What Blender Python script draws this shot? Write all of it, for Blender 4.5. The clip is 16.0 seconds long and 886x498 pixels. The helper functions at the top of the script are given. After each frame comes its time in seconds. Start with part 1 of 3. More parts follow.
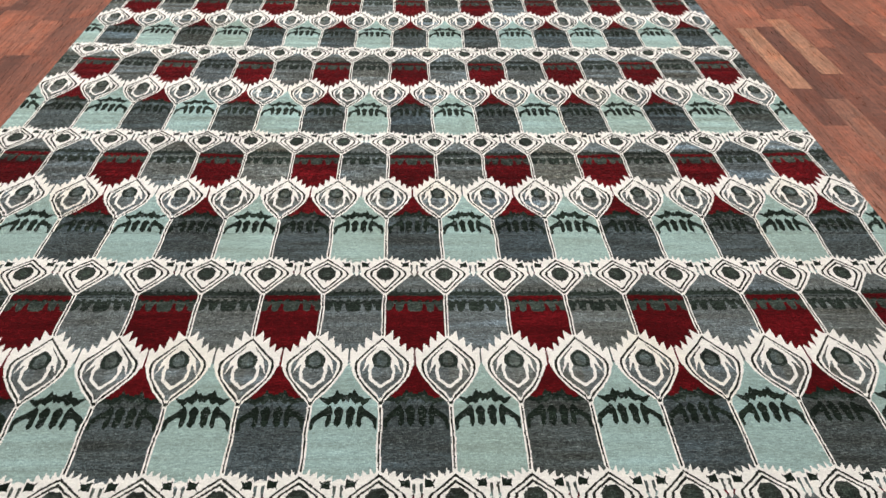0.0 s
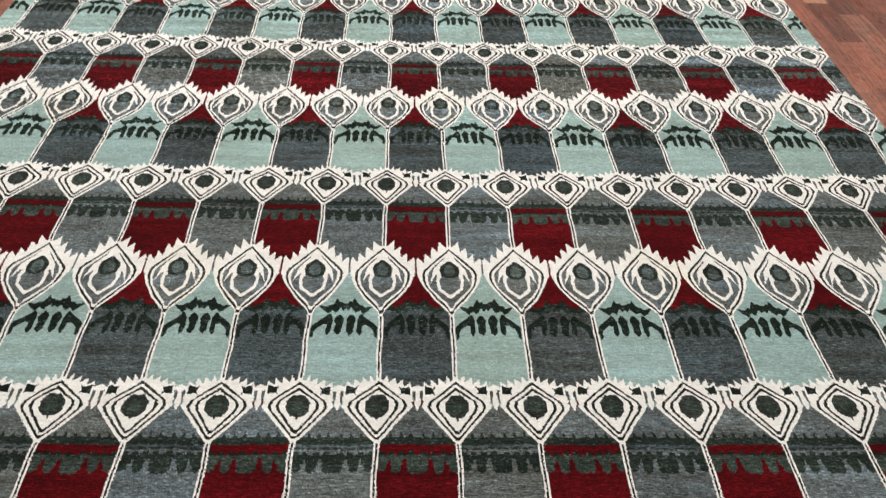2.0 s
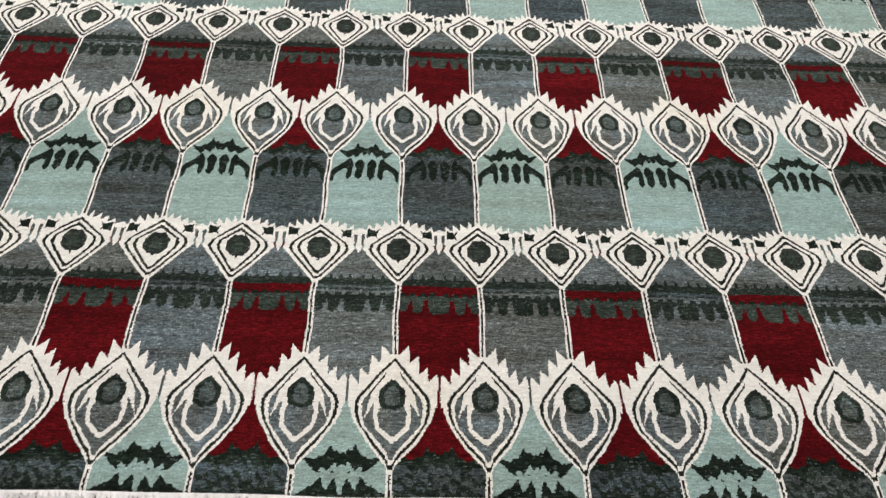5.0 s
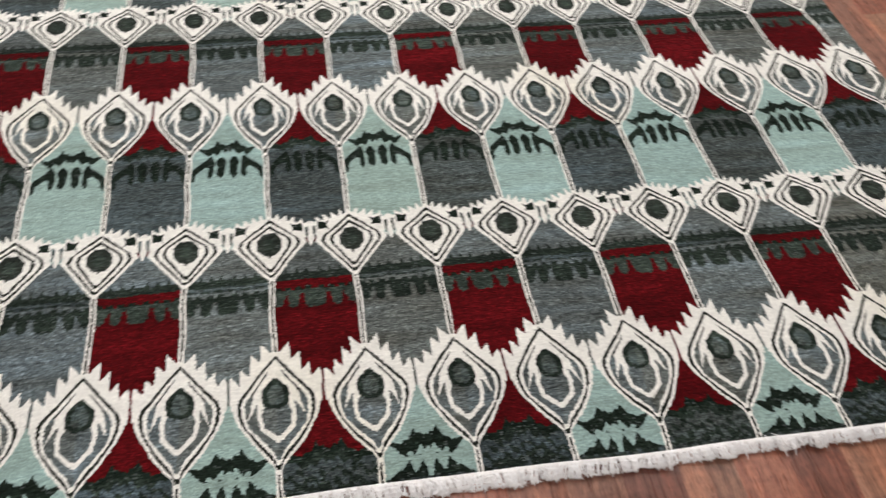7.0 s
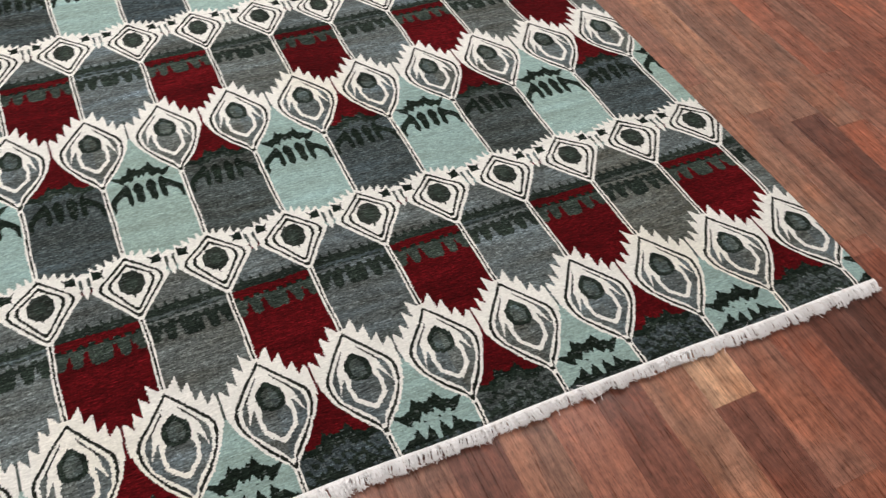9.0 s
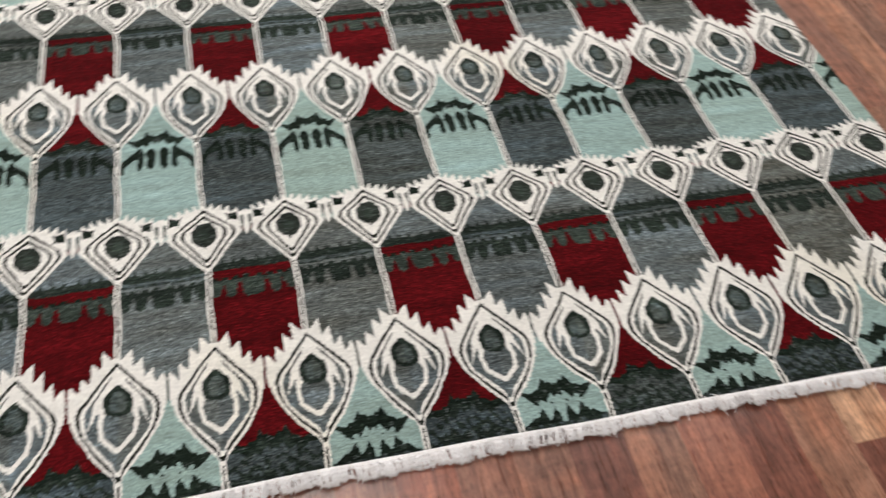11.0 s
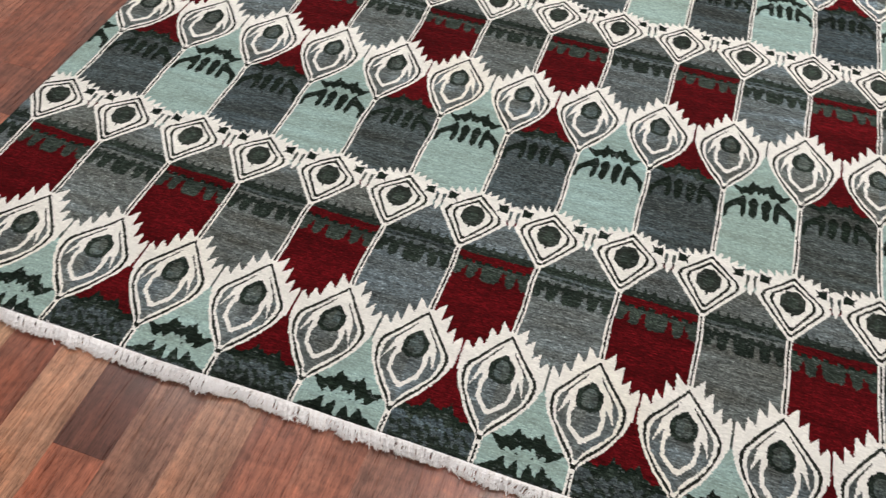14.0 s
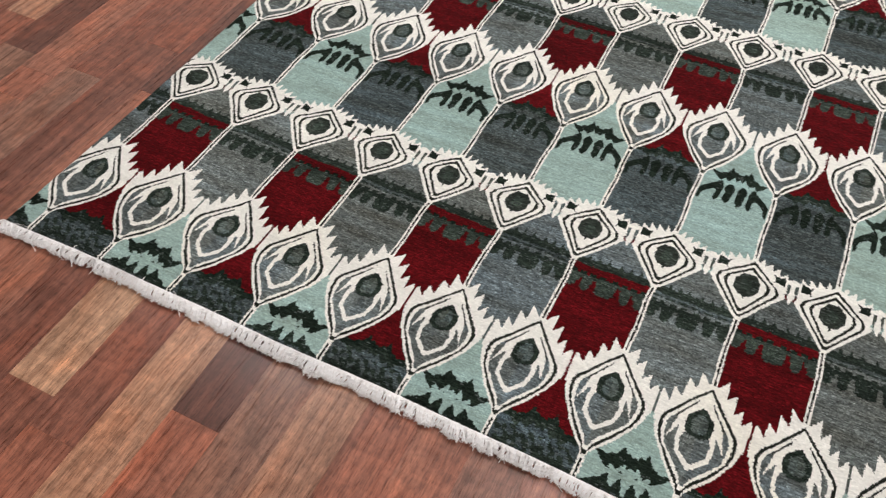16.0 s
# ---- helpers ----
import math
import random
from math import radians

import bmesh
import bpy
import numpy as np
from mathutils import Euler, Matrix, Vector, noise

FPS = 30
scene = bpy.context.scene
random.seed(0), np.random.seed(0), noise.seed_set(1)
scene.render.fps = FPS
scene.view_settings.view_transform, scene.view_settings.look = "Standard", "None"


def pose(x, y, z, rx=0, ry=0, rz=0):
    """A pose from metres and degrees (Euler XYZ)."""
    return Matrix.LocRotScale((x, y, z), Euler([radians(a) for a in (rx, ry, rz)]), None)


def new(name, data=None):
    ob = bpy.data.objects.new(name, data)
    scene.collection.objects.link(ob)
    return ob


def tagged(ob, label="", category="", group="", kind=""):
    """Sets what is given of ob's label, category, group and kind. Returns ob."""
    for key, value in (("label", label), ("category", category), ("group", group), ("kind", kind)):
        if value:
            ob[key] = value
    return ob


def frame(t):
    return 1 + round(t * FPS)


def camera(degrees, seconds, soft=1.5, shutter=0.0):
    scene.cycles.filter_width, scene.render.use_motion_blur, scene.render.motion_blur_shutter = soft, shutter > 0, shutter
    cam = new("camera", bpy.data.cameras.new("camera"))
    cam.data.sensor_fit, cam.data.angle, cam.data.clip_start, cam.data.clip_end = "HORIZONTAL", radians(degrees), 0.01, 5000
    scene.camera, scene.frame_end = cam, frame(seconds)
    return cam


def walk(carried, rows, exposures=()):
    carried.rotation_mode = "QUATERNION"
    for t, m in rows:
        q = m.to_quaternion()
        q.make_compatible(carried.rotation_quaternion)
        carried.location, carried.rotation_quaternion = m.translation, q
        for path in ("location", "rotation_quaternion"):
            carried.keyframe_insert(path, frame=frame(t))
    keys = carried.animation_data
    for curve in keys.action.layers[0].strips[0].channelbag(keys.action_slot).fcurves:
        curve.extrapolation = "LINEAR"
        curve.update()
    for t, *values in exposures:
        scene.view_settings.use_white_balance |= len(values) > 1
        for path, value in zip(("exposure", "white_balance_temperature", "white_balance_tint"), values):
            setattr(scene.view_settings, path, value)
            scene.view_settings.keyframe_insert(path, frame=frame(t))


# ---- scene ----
EXPOSURES = [(0.0, 0.0), (16.0, 0.0)]
LAMP = 26.0
cam = camera(56.39, 16.0, soft=1.25, shutter=0.7)
# seconds, x, y, z, turn, pitch, roll
ROWS = [
    (0.00, -0.0150, -0.4272, 1.1562, -3.00, -35.15, 1.71),
    (0.50, -0.0138, -0.4222, 1.1431, -2.84, -36.40, 1.87),
    (1.00, -0.0165, -0.4214, 1.1361, -2.76, -37.88, 1.98),
    (1.50, -0.0188, -0.4212, 1.1306, -2.89, -39.37, 2.21),
    (2.00, -0.0234, -0.4209, 1.1220, -3.50, -40.56, 2.97),
    (2.50, -0.0247, -0.4179, 1.1129, -3.83, -42.06, 3.37),
    (3.00, -0.0238, -0.4194, 1.1000, -3.92, -43.84, 3.38),
    (3.50, -0.0284, -0.4262, 1.0901, -4.11, -45.32, 3.51),
    (4.00, -0.0291, -0.4336, 1.0780, -4.43, -46.44, 3.95),
    (4.58, -0.0374, -0.4377, 1.0696, -4.07, -48.08, 4.15),
    (5.15, -0.0481, -0.4361, 1.0676, -3.41, -49.68, 4.22),
    (5.72, -0.0493, -0.4328, 1.0682, -3.95, -50.76, 4.30),
    (6.30, -0.0293, -0.4315, 1.0680, -7.18, -50.86, 4.54),
    (6.50, -0.0181, -0.4350, 1.0632, -8.63, -50.47, 4.63),
    (7.00, 0.0128, -0.4328, 1.0657, -13.36, -50.17, 4.98),
    (7.50, 0.0367, -0.4299, 1.0677, -18.05, -49.98, 5.24),
    (8.00, 0.0590, -0.4310, 1.0663, -22.92, -49.67, 6.01),
    (8.20, 0.0652, -0.4334, 1.0689, -24.75, -49.66, 6.34),
    (8.72, 0.0846, -0.4382, 1.0691, -28.98, -49.37, 6.75),
    (9.25, 0.0967, -0.4447, 1.0679, -31.13, -49.12, 6.57),
    (9.78, 0.0962, -0.4494, 1.0656, -30.51, -49.16, 6.18),
    (10.30, 0.0776, -0.4487, 1.0623, -26.43, -49.70, 5.94),
    (10.50, 0.0674, -0.4473, 1.0598, -24.41, -49.90, 5.88),
    (11.00, 0.0383, -0.4424, 1.0572, -18.38, -50.86, 5.90),
    (11.50, 0.0097, -0.4436, 1.0538, -11.51, -51.41, 5.60),
    (12.00, -0.0197, -0.4447, 1.0484, -4.64, -51.00, 5.09),
    (12.50, -0.0448, -0.4462, 1.0496, 1.75, -50.57, 4.60),
    (13.00, -0.0752, -0.4567, 1.0526, 8.40, -50.08, 3.90),
    (13.50, -0.0912, -0.4613, 1.0526, 13.50, -49.83, 3.25),
    (14.00, -0.1085, -0.4665, 1.0553, 16.45, -49.91, 3.15),
    (14.50, -0.1178, -0.4749, 1.0543, 18.98, -49.77, 2.79),
    (15.00, -0.1344, -0.4815, 1.0540, 21.80, -49.70, 2.18),
    (15.50, -0.1461, -0.4866, 1.0575, 23.86, -49.72, 1.66),
    (16.00, -0.1572, -0.4894, 1.0588, 25.36, -49.88, 1.56),
]
walk(cam, [(t, pose(x, y, z, 90 + pitch, 0, turn) @ pose(0, 0, 0, 0, 0, roll)) for t, x, y, z, turn, pitch, roll in ROWS], EXPOSURES)

# ---- light ----
world = bpy.data.worlds.new("showroom_air")
scene.world = world
world.use_nodes = True
world.node_tree.nodes["Background"].inputs[0].default_value = (0.9, 0.95, 1.0, 1)
world.node_tree.nodes["Background"].inputs[1].default_value = 0.05

# ---- small helpers ----


def part(name, bm, material, parent, label="", kind=""):
    me = bpy.data.meshes.new(name)
    bm.to_mesh(me)
    bm.free()
    me.materials.append(material)
    ob = new(name, me)
    ob.parent = parent
    return tagged(ob, label, kind=kind)


def box(bm, x0, y0, z0, x1, y1, z1):
    v = [bm.verts.new((x, y, z)) for z in (z0, z1) for x, y in ((x0, y0), (x1, y0), (x1, y1), (x0, y1))]
    for f in ((3, 2, 1, 0), (4, 5, 6, 7), (0, 1, 5, 4), (1, 2, 6, 5), (2, 3, 7, 6), (3, 0, 4, 7)):
        bm.faces.new([v[i] for i in f])


def structure(name, label, category, boxes, material):
    bm = bmesh.new()
    for b in boxes:
        box(bm, *b)
    return tagged(part(name, bm, material, None), label, category, kind="structure")


# ---- materials ----


def nodes_of(name):
    mat = bpy.data.materials.new(name)
    mat.use_nodes = True
    nt = mat.node_tree
    return mat, nt, nt.nodes["Principled BSDF"]


def node(nt, kind, **inputs):
    n = nt.nodes.new(kind)
    for key, value in inputs.items():
        n.inputs[key.replace("_", " ")].default_value = value
    return n


def ramp(nt, stops, fac):
    r = nt.nodes.new("ShaderNodeValToRGB")
    while len(r.color_ramp.elements) < len(stops):
        r.color_ramp.elements.new(0.5)
    for e, (at, col) in zip(r.color_ramp.elements, stops):
        e.position, e.color = at, (*col, 1)
    nt.links.new(fac, r.inputs[0])
    return r.outputs[0]


def mixed(nt, mode, fac, a, b):
    m = nt.nodes.new("ShaderNodeMix")
    m.data_type, m.blend_type = "RGBA", mode
    for sock, value in ((m.inputs[0], fac), (m.inputs[6], a), (m.inputs[7], b)):
        if hasattr(value, "is_linked"):
            nt.links.new(value, sock)
        else:
            sock.default_value = value
    return m.outputs[2]


def paint(name, colour, roughness=0.7):
    mat, nt, bsdf = nodes_of(name)
    tc = nt.nodes.new("ShaderNodeTexCoord")
    n = node(nt, "ShaderNodeTexNoise", Scale=3.0, Detail=6.0)
    nt.links.new(tc.outputs["Object"], n.inputs["Vector"])
    dark = tuple(c * 0.9 for c in colour)
    nt.links.new(ramp(nt, ((0.3, dark), (0.7, colour)), n.outputs[0]), bsdf.inputs["Base Color"])
    bsdf.inputs["Roughness"].default_value = roughness
    return mat


def wool():
    """Pile: dyed colour from the knots, fibre grain, soft sheen."""
    mat, nt, bsdf = nodes_of("wool_pile")
    at = nt.nodes.new("ShaderNodeAttribute")
    at.attribute_name = "dye"
    tc = nt.nodes.new("ShaderNodeTexCoord")
    mp = node(nt, "ShaderNodeMapping", Scale=(0.45, 1.0, 1.0))
    nt.links.new(tc.outputs["Object"], mp.inputs["Vector"])
    fine = node(nt, "ShaderNodeTexNoise", Scale=520.0, Detail=3.0, Roughness=0.7)
    nt.links.new(mp.outputs[0], fine.inputs["Vector"])
    tone = ramp(nt, ((0.25, (0.86, 0.86, 0.86)), (0.75, (1.12, 1.12, 1.12))), fine.outputs[0])
    nt.links.new(mixed(nt, "MULTIPLY", 1.0, at.outputs["Color"], tone), bsdf.inputs["Base Color"])
    bsdf.inputs["Roughness"].default_value = 0.85
    bsdf.inputs["Specular IOR Level"].default_value = 0.05
    bsdf.inputs["Sheen Weight"].default_value = 0.15
    bsdf.inputs["Sheen Roughness"].default_value = 0.22
    bump = node(nt, "ShaderNodeBump", Strength=0.5, Distance=0.002)
    nt.links.new(fine.outputs[0], bump.inputs["Height"])
    nt.links.new(bump.outputs[0], bsdf.inputs["Normal"])
    return mat


def cotton():
    mat, nt, bsdf = nodes_of("cotton_warp")
    gm = nt.nodes.new("ShaderNodeNewGeometry")
    col = ramp(nt, ((0.0, (0.90, 0.87, 0.86)), (0.25, (0.97, 0.955, 0.96)), (1.0, (0.985, 0.975, 0.985))), gm.outputs["Random Per Island"])
    nt.links.new(col, bsdf.inputs["Base Color"])
    bsdf.inputs["Roughness"].default_value = 0.9
    bsdf.inputs["Sheen Weight"].default_value = 0.4
    return mat


def laminate(name, islands):
    """Printed walnut laminate: every strip has its own tone and grain."""
    mat, nt, bsdf = nodes_of(name)
    geo = nt.nodes.new("ShaderNodeNewGeometry")
    if islands:
        tone = rnd = geo.outputs["Random Per Island"]
    else:
        info = nt.nodes.new("ShaderNodeObjectInfo")
        rnd = info.outputs["Random"]
        split = nt.nodes.new("ShaderNodeSeparateColor")
        nt.links.new(info.outputs["Color"], split.inputs[0])
        tone = split.outputs[0]
    shift = node(nt, "ShaderNodeVectorMath")
    shift.operation = "MULTIPLY_ADD"
    far = nt.nodes.new("ShaderNodeCombineXYZ")
    for i in range(3):
        nt.links.new(rnd, far.inputs[i])
    shift.inputs[1].default_value = (37.0, 91.0, 53.0)
    nt.links.new(far.outputs[0], shift.inputs[0])
    nt.links.new(geo.outputs["Position"], shift.inputs[2])

    def grain(scale, squeeze, detail=6.0, rough=0.6, distort=0.0):
        mp = node(nt, "ShaderNodeMapping", Scale=(1.0, squeeze, 1.0))
        nt.links.new(shift.outputs[0], mp.inputs["Vector"])
        n = node(nt, "ShaderNodeTexNoise", Scale=scale, Detail=detail, Roughness=rough, Distortion=distort)
        nt.links.new(mp.outputs[0], n.inputs["Vector"])
        return n.outputs[0]

    broad, cross = grain(36.0, 0.07, 5.0, 0.6, 0.5), grain(26.0, 1.4, 4.0, 0.6, 0.8)
    veins, pores = grain(190.0, 0.055, 5.0, 0.7, 0.6), grain(520.0, 0.11, 3.0, 0.75)
    patch = grain(11.0, 0.55, 3.0, 0.55, 0.6)
    ripple = grain(30.0, 4.5, 3.0, 0.55, 0.6)
    rings = node(nt, "ShaderNodeTexWave", Scale=16.0, Distortion=9.0, Detail=3.0, Detail_Scale=1.2)
    mp = node(nt, "ShaderNodeMapping", Scale=(1.0, 0.16, 1.0))
    nt.links.new(shift.outputs[0], mp.inputs["Vector"])
    nt.links.new(mp.outputs[0], rings.inputs["Vector"])
    base = ramp(nt, TONES, tone)
    col = base
    for fac, stops, src in (
            (0.8, ((0.32, (0.92, 1.0, 1.05)), (0.5, (1.0, 1.0, 1.0)), (0.66, (1.22, 1.02, 0.90))), patch),
            (0.7, ((0.28, (0.55, 0.48, 0.45)), (0.5, (1.0, 1.0, 1.0)), (0.72, (1.42, 1.36, 1.28))), broad),
            (0.8, ((0.3, (0.68, 0.65, 0.64)), (0.5, (1.0, 1.0, 1.0)), (0.7, (1.3, 1.27, 1.24))), cross),
            (0.75, ((0.3, (0.50, 0.46, 0.45)), (0.5, (1.0, 1.0, 1.0)), (0.72, (1.32, 1.3, 1.28))), veins),
            (0.55, ((0.3, (0.80, 0.79, 0.78)), (0.5, (1.0, 1.0, 1.0)), (0.7, (1.18, 1.17, 1.16))), ripple),
            (0.5, ((0.0, (0.62, 0.56, 0.54)), (0.35, (1.0, 1.0, 1.0)), (1.0, (1.1, 1.08, 1.06))), rings.outputs["Color"]),
            (0.75, ((0.36, (0.42, 0.39, 0.39)), (0.49, (1.0, 1.0, 1.0)), (0.68, (1.25, 1.22, 1.2))), pores)):
        col = mixed(nt, "MULTIPLY", fac, col, ramp(nt, stops, src))
    nt.links.new(col, bsdf.inputs["Base Color"])
    rough = node(nt, "ShaderNodeMapRange", To_Min=0.23, To_Max=0.34)
    nt.links.new(veins, rough.inputs["Value"])
    nt.links.new(rough.outputs[0], bsdf.inputs["Roughness"])
    bsdf.inputs["Specular IOR Level"].default_value = 0.5
    bump = node(nt, "ShaderNodeBump", Strength=0.15, Distance=0.001)
    nt.links.new(pores, bump.inputs["Height"])
    nt.links.new(bump.outputs[0], bsdf.inputs["Normal"])
    return mat


TONES = (
    (0.0, (0.097, 0.041, 0.032)), (0.22, (0.164, 0.067, 0.050)), (0.40, (0.278, 0.107, 0.072)),
    (0.55, (0.347, 0.133, 0.087)), (0.70, (0.250, 0.127, 0.092)), (0.85, (0.408, 0.209, 0.135)), (1.0, (0.561, 0.333, 0.211)))
WOOL, COTTON = wool(), cotton()
STRIP, STRIPS = laminate("walnut_laminate", False), laminate("walnut_laminate_rest", True)
COTTON_BAND = paint("cotton_band", (0.96, 0.93, 0.92), 0.9)
WALL = paint("wall_paint", (0.34, 0.32, 0.29))
CEIL = paint("ceiling_paint", (0.8, 0.8, 0.79))
UNDER = paint("underlay", (0.06, 0.04, 0.03))
WEFT = paint("selvedge_wool", (0.10, 0.12, 0.12), 0.9)

# ---- the showroom ----
X0, X1, Y0, Y1, HIGH = -3.0, 3.0, -2.2, 5.6, 2.9
# unseen walls and ceiling, added to close the room; dark walls dim floor reflections
structure("wall_west", "unseen plain taupe wall closing the showroom", "wall", [(X0 - 0.12, Y0 - 0.12, -0.03, X0, Y1 + 0.12, HIGH)], WALL)
structure("wall_east", "unseen plain taupe wall closing the showroom", "wall", [(X1, Y0 - 0.12, -0.03, X1 + 0.12, Y1 + 0.12, HIGH)], WALL)
structure("wall_south", "unseen plain taupe wall closing the showroom", "wall", [(X0, Y0 - 0.12, -0.03, X1, Y0, HIGH)], WALL)
structure("wall_north", "unseen plain taupe wall closing the showroom", "wall", [(X0, Y1, -0.03, X1, Y1 + 0.12, HIGH)], WALL)
structure("ceiling", "plain white showroom ceiling", "ceiling", [(X0 - 0.12, Y0 - 0.12, HIGH, X1 + 0.12, Y1 + 0.12, HIGH + 0.1)], CEIL)
floor = structure("floor", "red-brown walnut strip laminate floor", "floor", [(X0, Y0, -0.03, X1, Y1, -0.009)], UNDER)

# lamps are unseen and added; side ones back so their reflection misses the floor
for lx, side in ((-2.2, 1.12), (0.0, 1.0), (2.2, 0.96)):
    for ly, share in ((-1.3, 0.50), (1.2 if lx == 0 else 2.0, 1.05), (3.8, 1.4)):
        d = bpy.data.lights.new("unseen_ceiling_lamp", "AREA")
        d.shape, d.size, d.size_y, d.energy, d.color = "RECTANGLE", 0.6, 1.2, LAMP * share * side, (1.0, 0.985, 0.965)
        lamp = new("unseen_ceiling_lamp", d)
        lamp.matrix_world = pose(lx, ly, HIGH - 0.02)

# ---- the rug: a hand-knotted pile in repeating columns ----
K = 0.9                      # size of the drawing below
PITCH = 0.15 * K             # from one column line to the next
HALF = 9.07                  # half the width, in columns
START = 0.03                 # where the pile begins, before the fringe
BIG = (0.2, 0.897, 1.606, 2.337, 3.085, 3.82)       # rows of large eyes
SMALL = (0.523, 1.22, 1.933, 2.68, 3.43)            # rows of small eyes
END = 3.98                   # far end of the pile
ZONE_UP, ZONE_DOWN = 0.381, 0.312                   # drawn length from a small eye up, and down, to the next large one
THICK = 0.012


def inside(a, d, *points):
    """Which places (a, d) lie in the polygon."""
    hit = np.zeros(a.shape, bool)
    for (x0, y0), (x1, y1) in zip(points, points[1:] + points[:1]):
        if y0 != y1:
            hit ^= ((y0 > d) != (y1 > d)) & (a < (x1 - x0) * (d - y0) / (y1 - y0) + x0)
    return hit


def eye_shape(a, d, top, low, wide, shoulder, belly=None):
    """A kite on the column line, with a blunt side."""
    pts = [(-0.1, top), (0.0, top), (wide * 0.93, shoulder), (wide, shoulder - 0.012)]
    if belly:
        pts += [(wide * 0.985, shoulder - 0.032), (wide * 0.88, shoulder - 0.053), (wide * 0.52, belly - 0.006), (0.05, low + 0.014)]
    else:
        pts += [(wide * 0.93, shoulder - 0.022)]
    pts += [(0.02, low), (-0.1, low)]
    return inside(a, d, *pts)


def saw(a, *points):
    """Height of a saw-toothed line at a."""
    return np.interp(a, [p[0] for p in points], [p[1] for p in points])


IVORY, BLACK, SLATE, GREY, TEAL, RED, CORE, MOSS, DUSK, SPOT, OLIVE = range(11)
DYES = np.array([
    (0.805, 0.79, 0.75), (0.0120, 0.0140, 0.0110), (0.050, 0.0625, 0.0635), (0.100, 0.115, 0.114),
    (0.278, 0.386, 0.362), (0.070, 0.0028, 0.0045), (0.068, 0.084, 0.078), (0.0095, 0.0150, 0.0110), (0.0175, 0.0250, 0.0200), (0.025, 0.031, 0.026), (0.033, 0.045, 0.037)])

# how far (in mm) each row of eyes strays, sideways and lengthwise: factors of 1, v, v2, v3 and v5 across the width
STRAY_Y = (0.2, 0.523, 0.897, 1.22, 1.606, 1.933, 2.337, 2.68, 3.085)
STRAY_X = (
    (1, -7, 5, 22, 15), (1, -14, 1, 25, 15), (0, -11, 0, 16, 19), (2, -1, -11, 2, 1), (-3, -10, 11, 17, 10), (-3, -7, 7, 12, 3), (-9, -14, 11, 9, 12), (-11, -21, 16, 17, 11), (-3, -9, 7, 12, 8))
STRAY_L = (
    (1, -4, -6, -5, -4), (-7, 4, 11, -6, -6), (-2, -1, 6, -5, 5), (-3, -5, 6, 3, 1), (5, 11, 17, -6, 0), (2, 3, 26, 1, 5), (-6, 12, 43, -16, -5), (6, 19, 39, 0, -4), (-7, 20, 32, 2, 0))


def wander(x, y):
    v = np.clip(x / (0.15 * 8.5), -1.06, 1.06)
    powers = (1.0, v, v ** 2, v ** 3, v ** 5)
    t = np.interp(y, STRAY_Y, range(len(STRAY_Y)))
    out = []
    for table in (STRAY_X, STRAY_L):
        d = np.zeros_like(x)
        for i, row in enumerate(table):
            d += sum(f * p for f, p in zip(row, powers)) * np.clip(1 - np.abs(t - i), 0, 1)
        out.append(d / 1000)
    return x - out[0], y - out[1]


def hem(x):
    """The front edge of the pile at x."""
    return 0.0275 - 0.008 * x - 0.008 * x * x + 0.0012 * np.sin(x * 11) + 0.0008 * np.sin(x * 23 + 1)


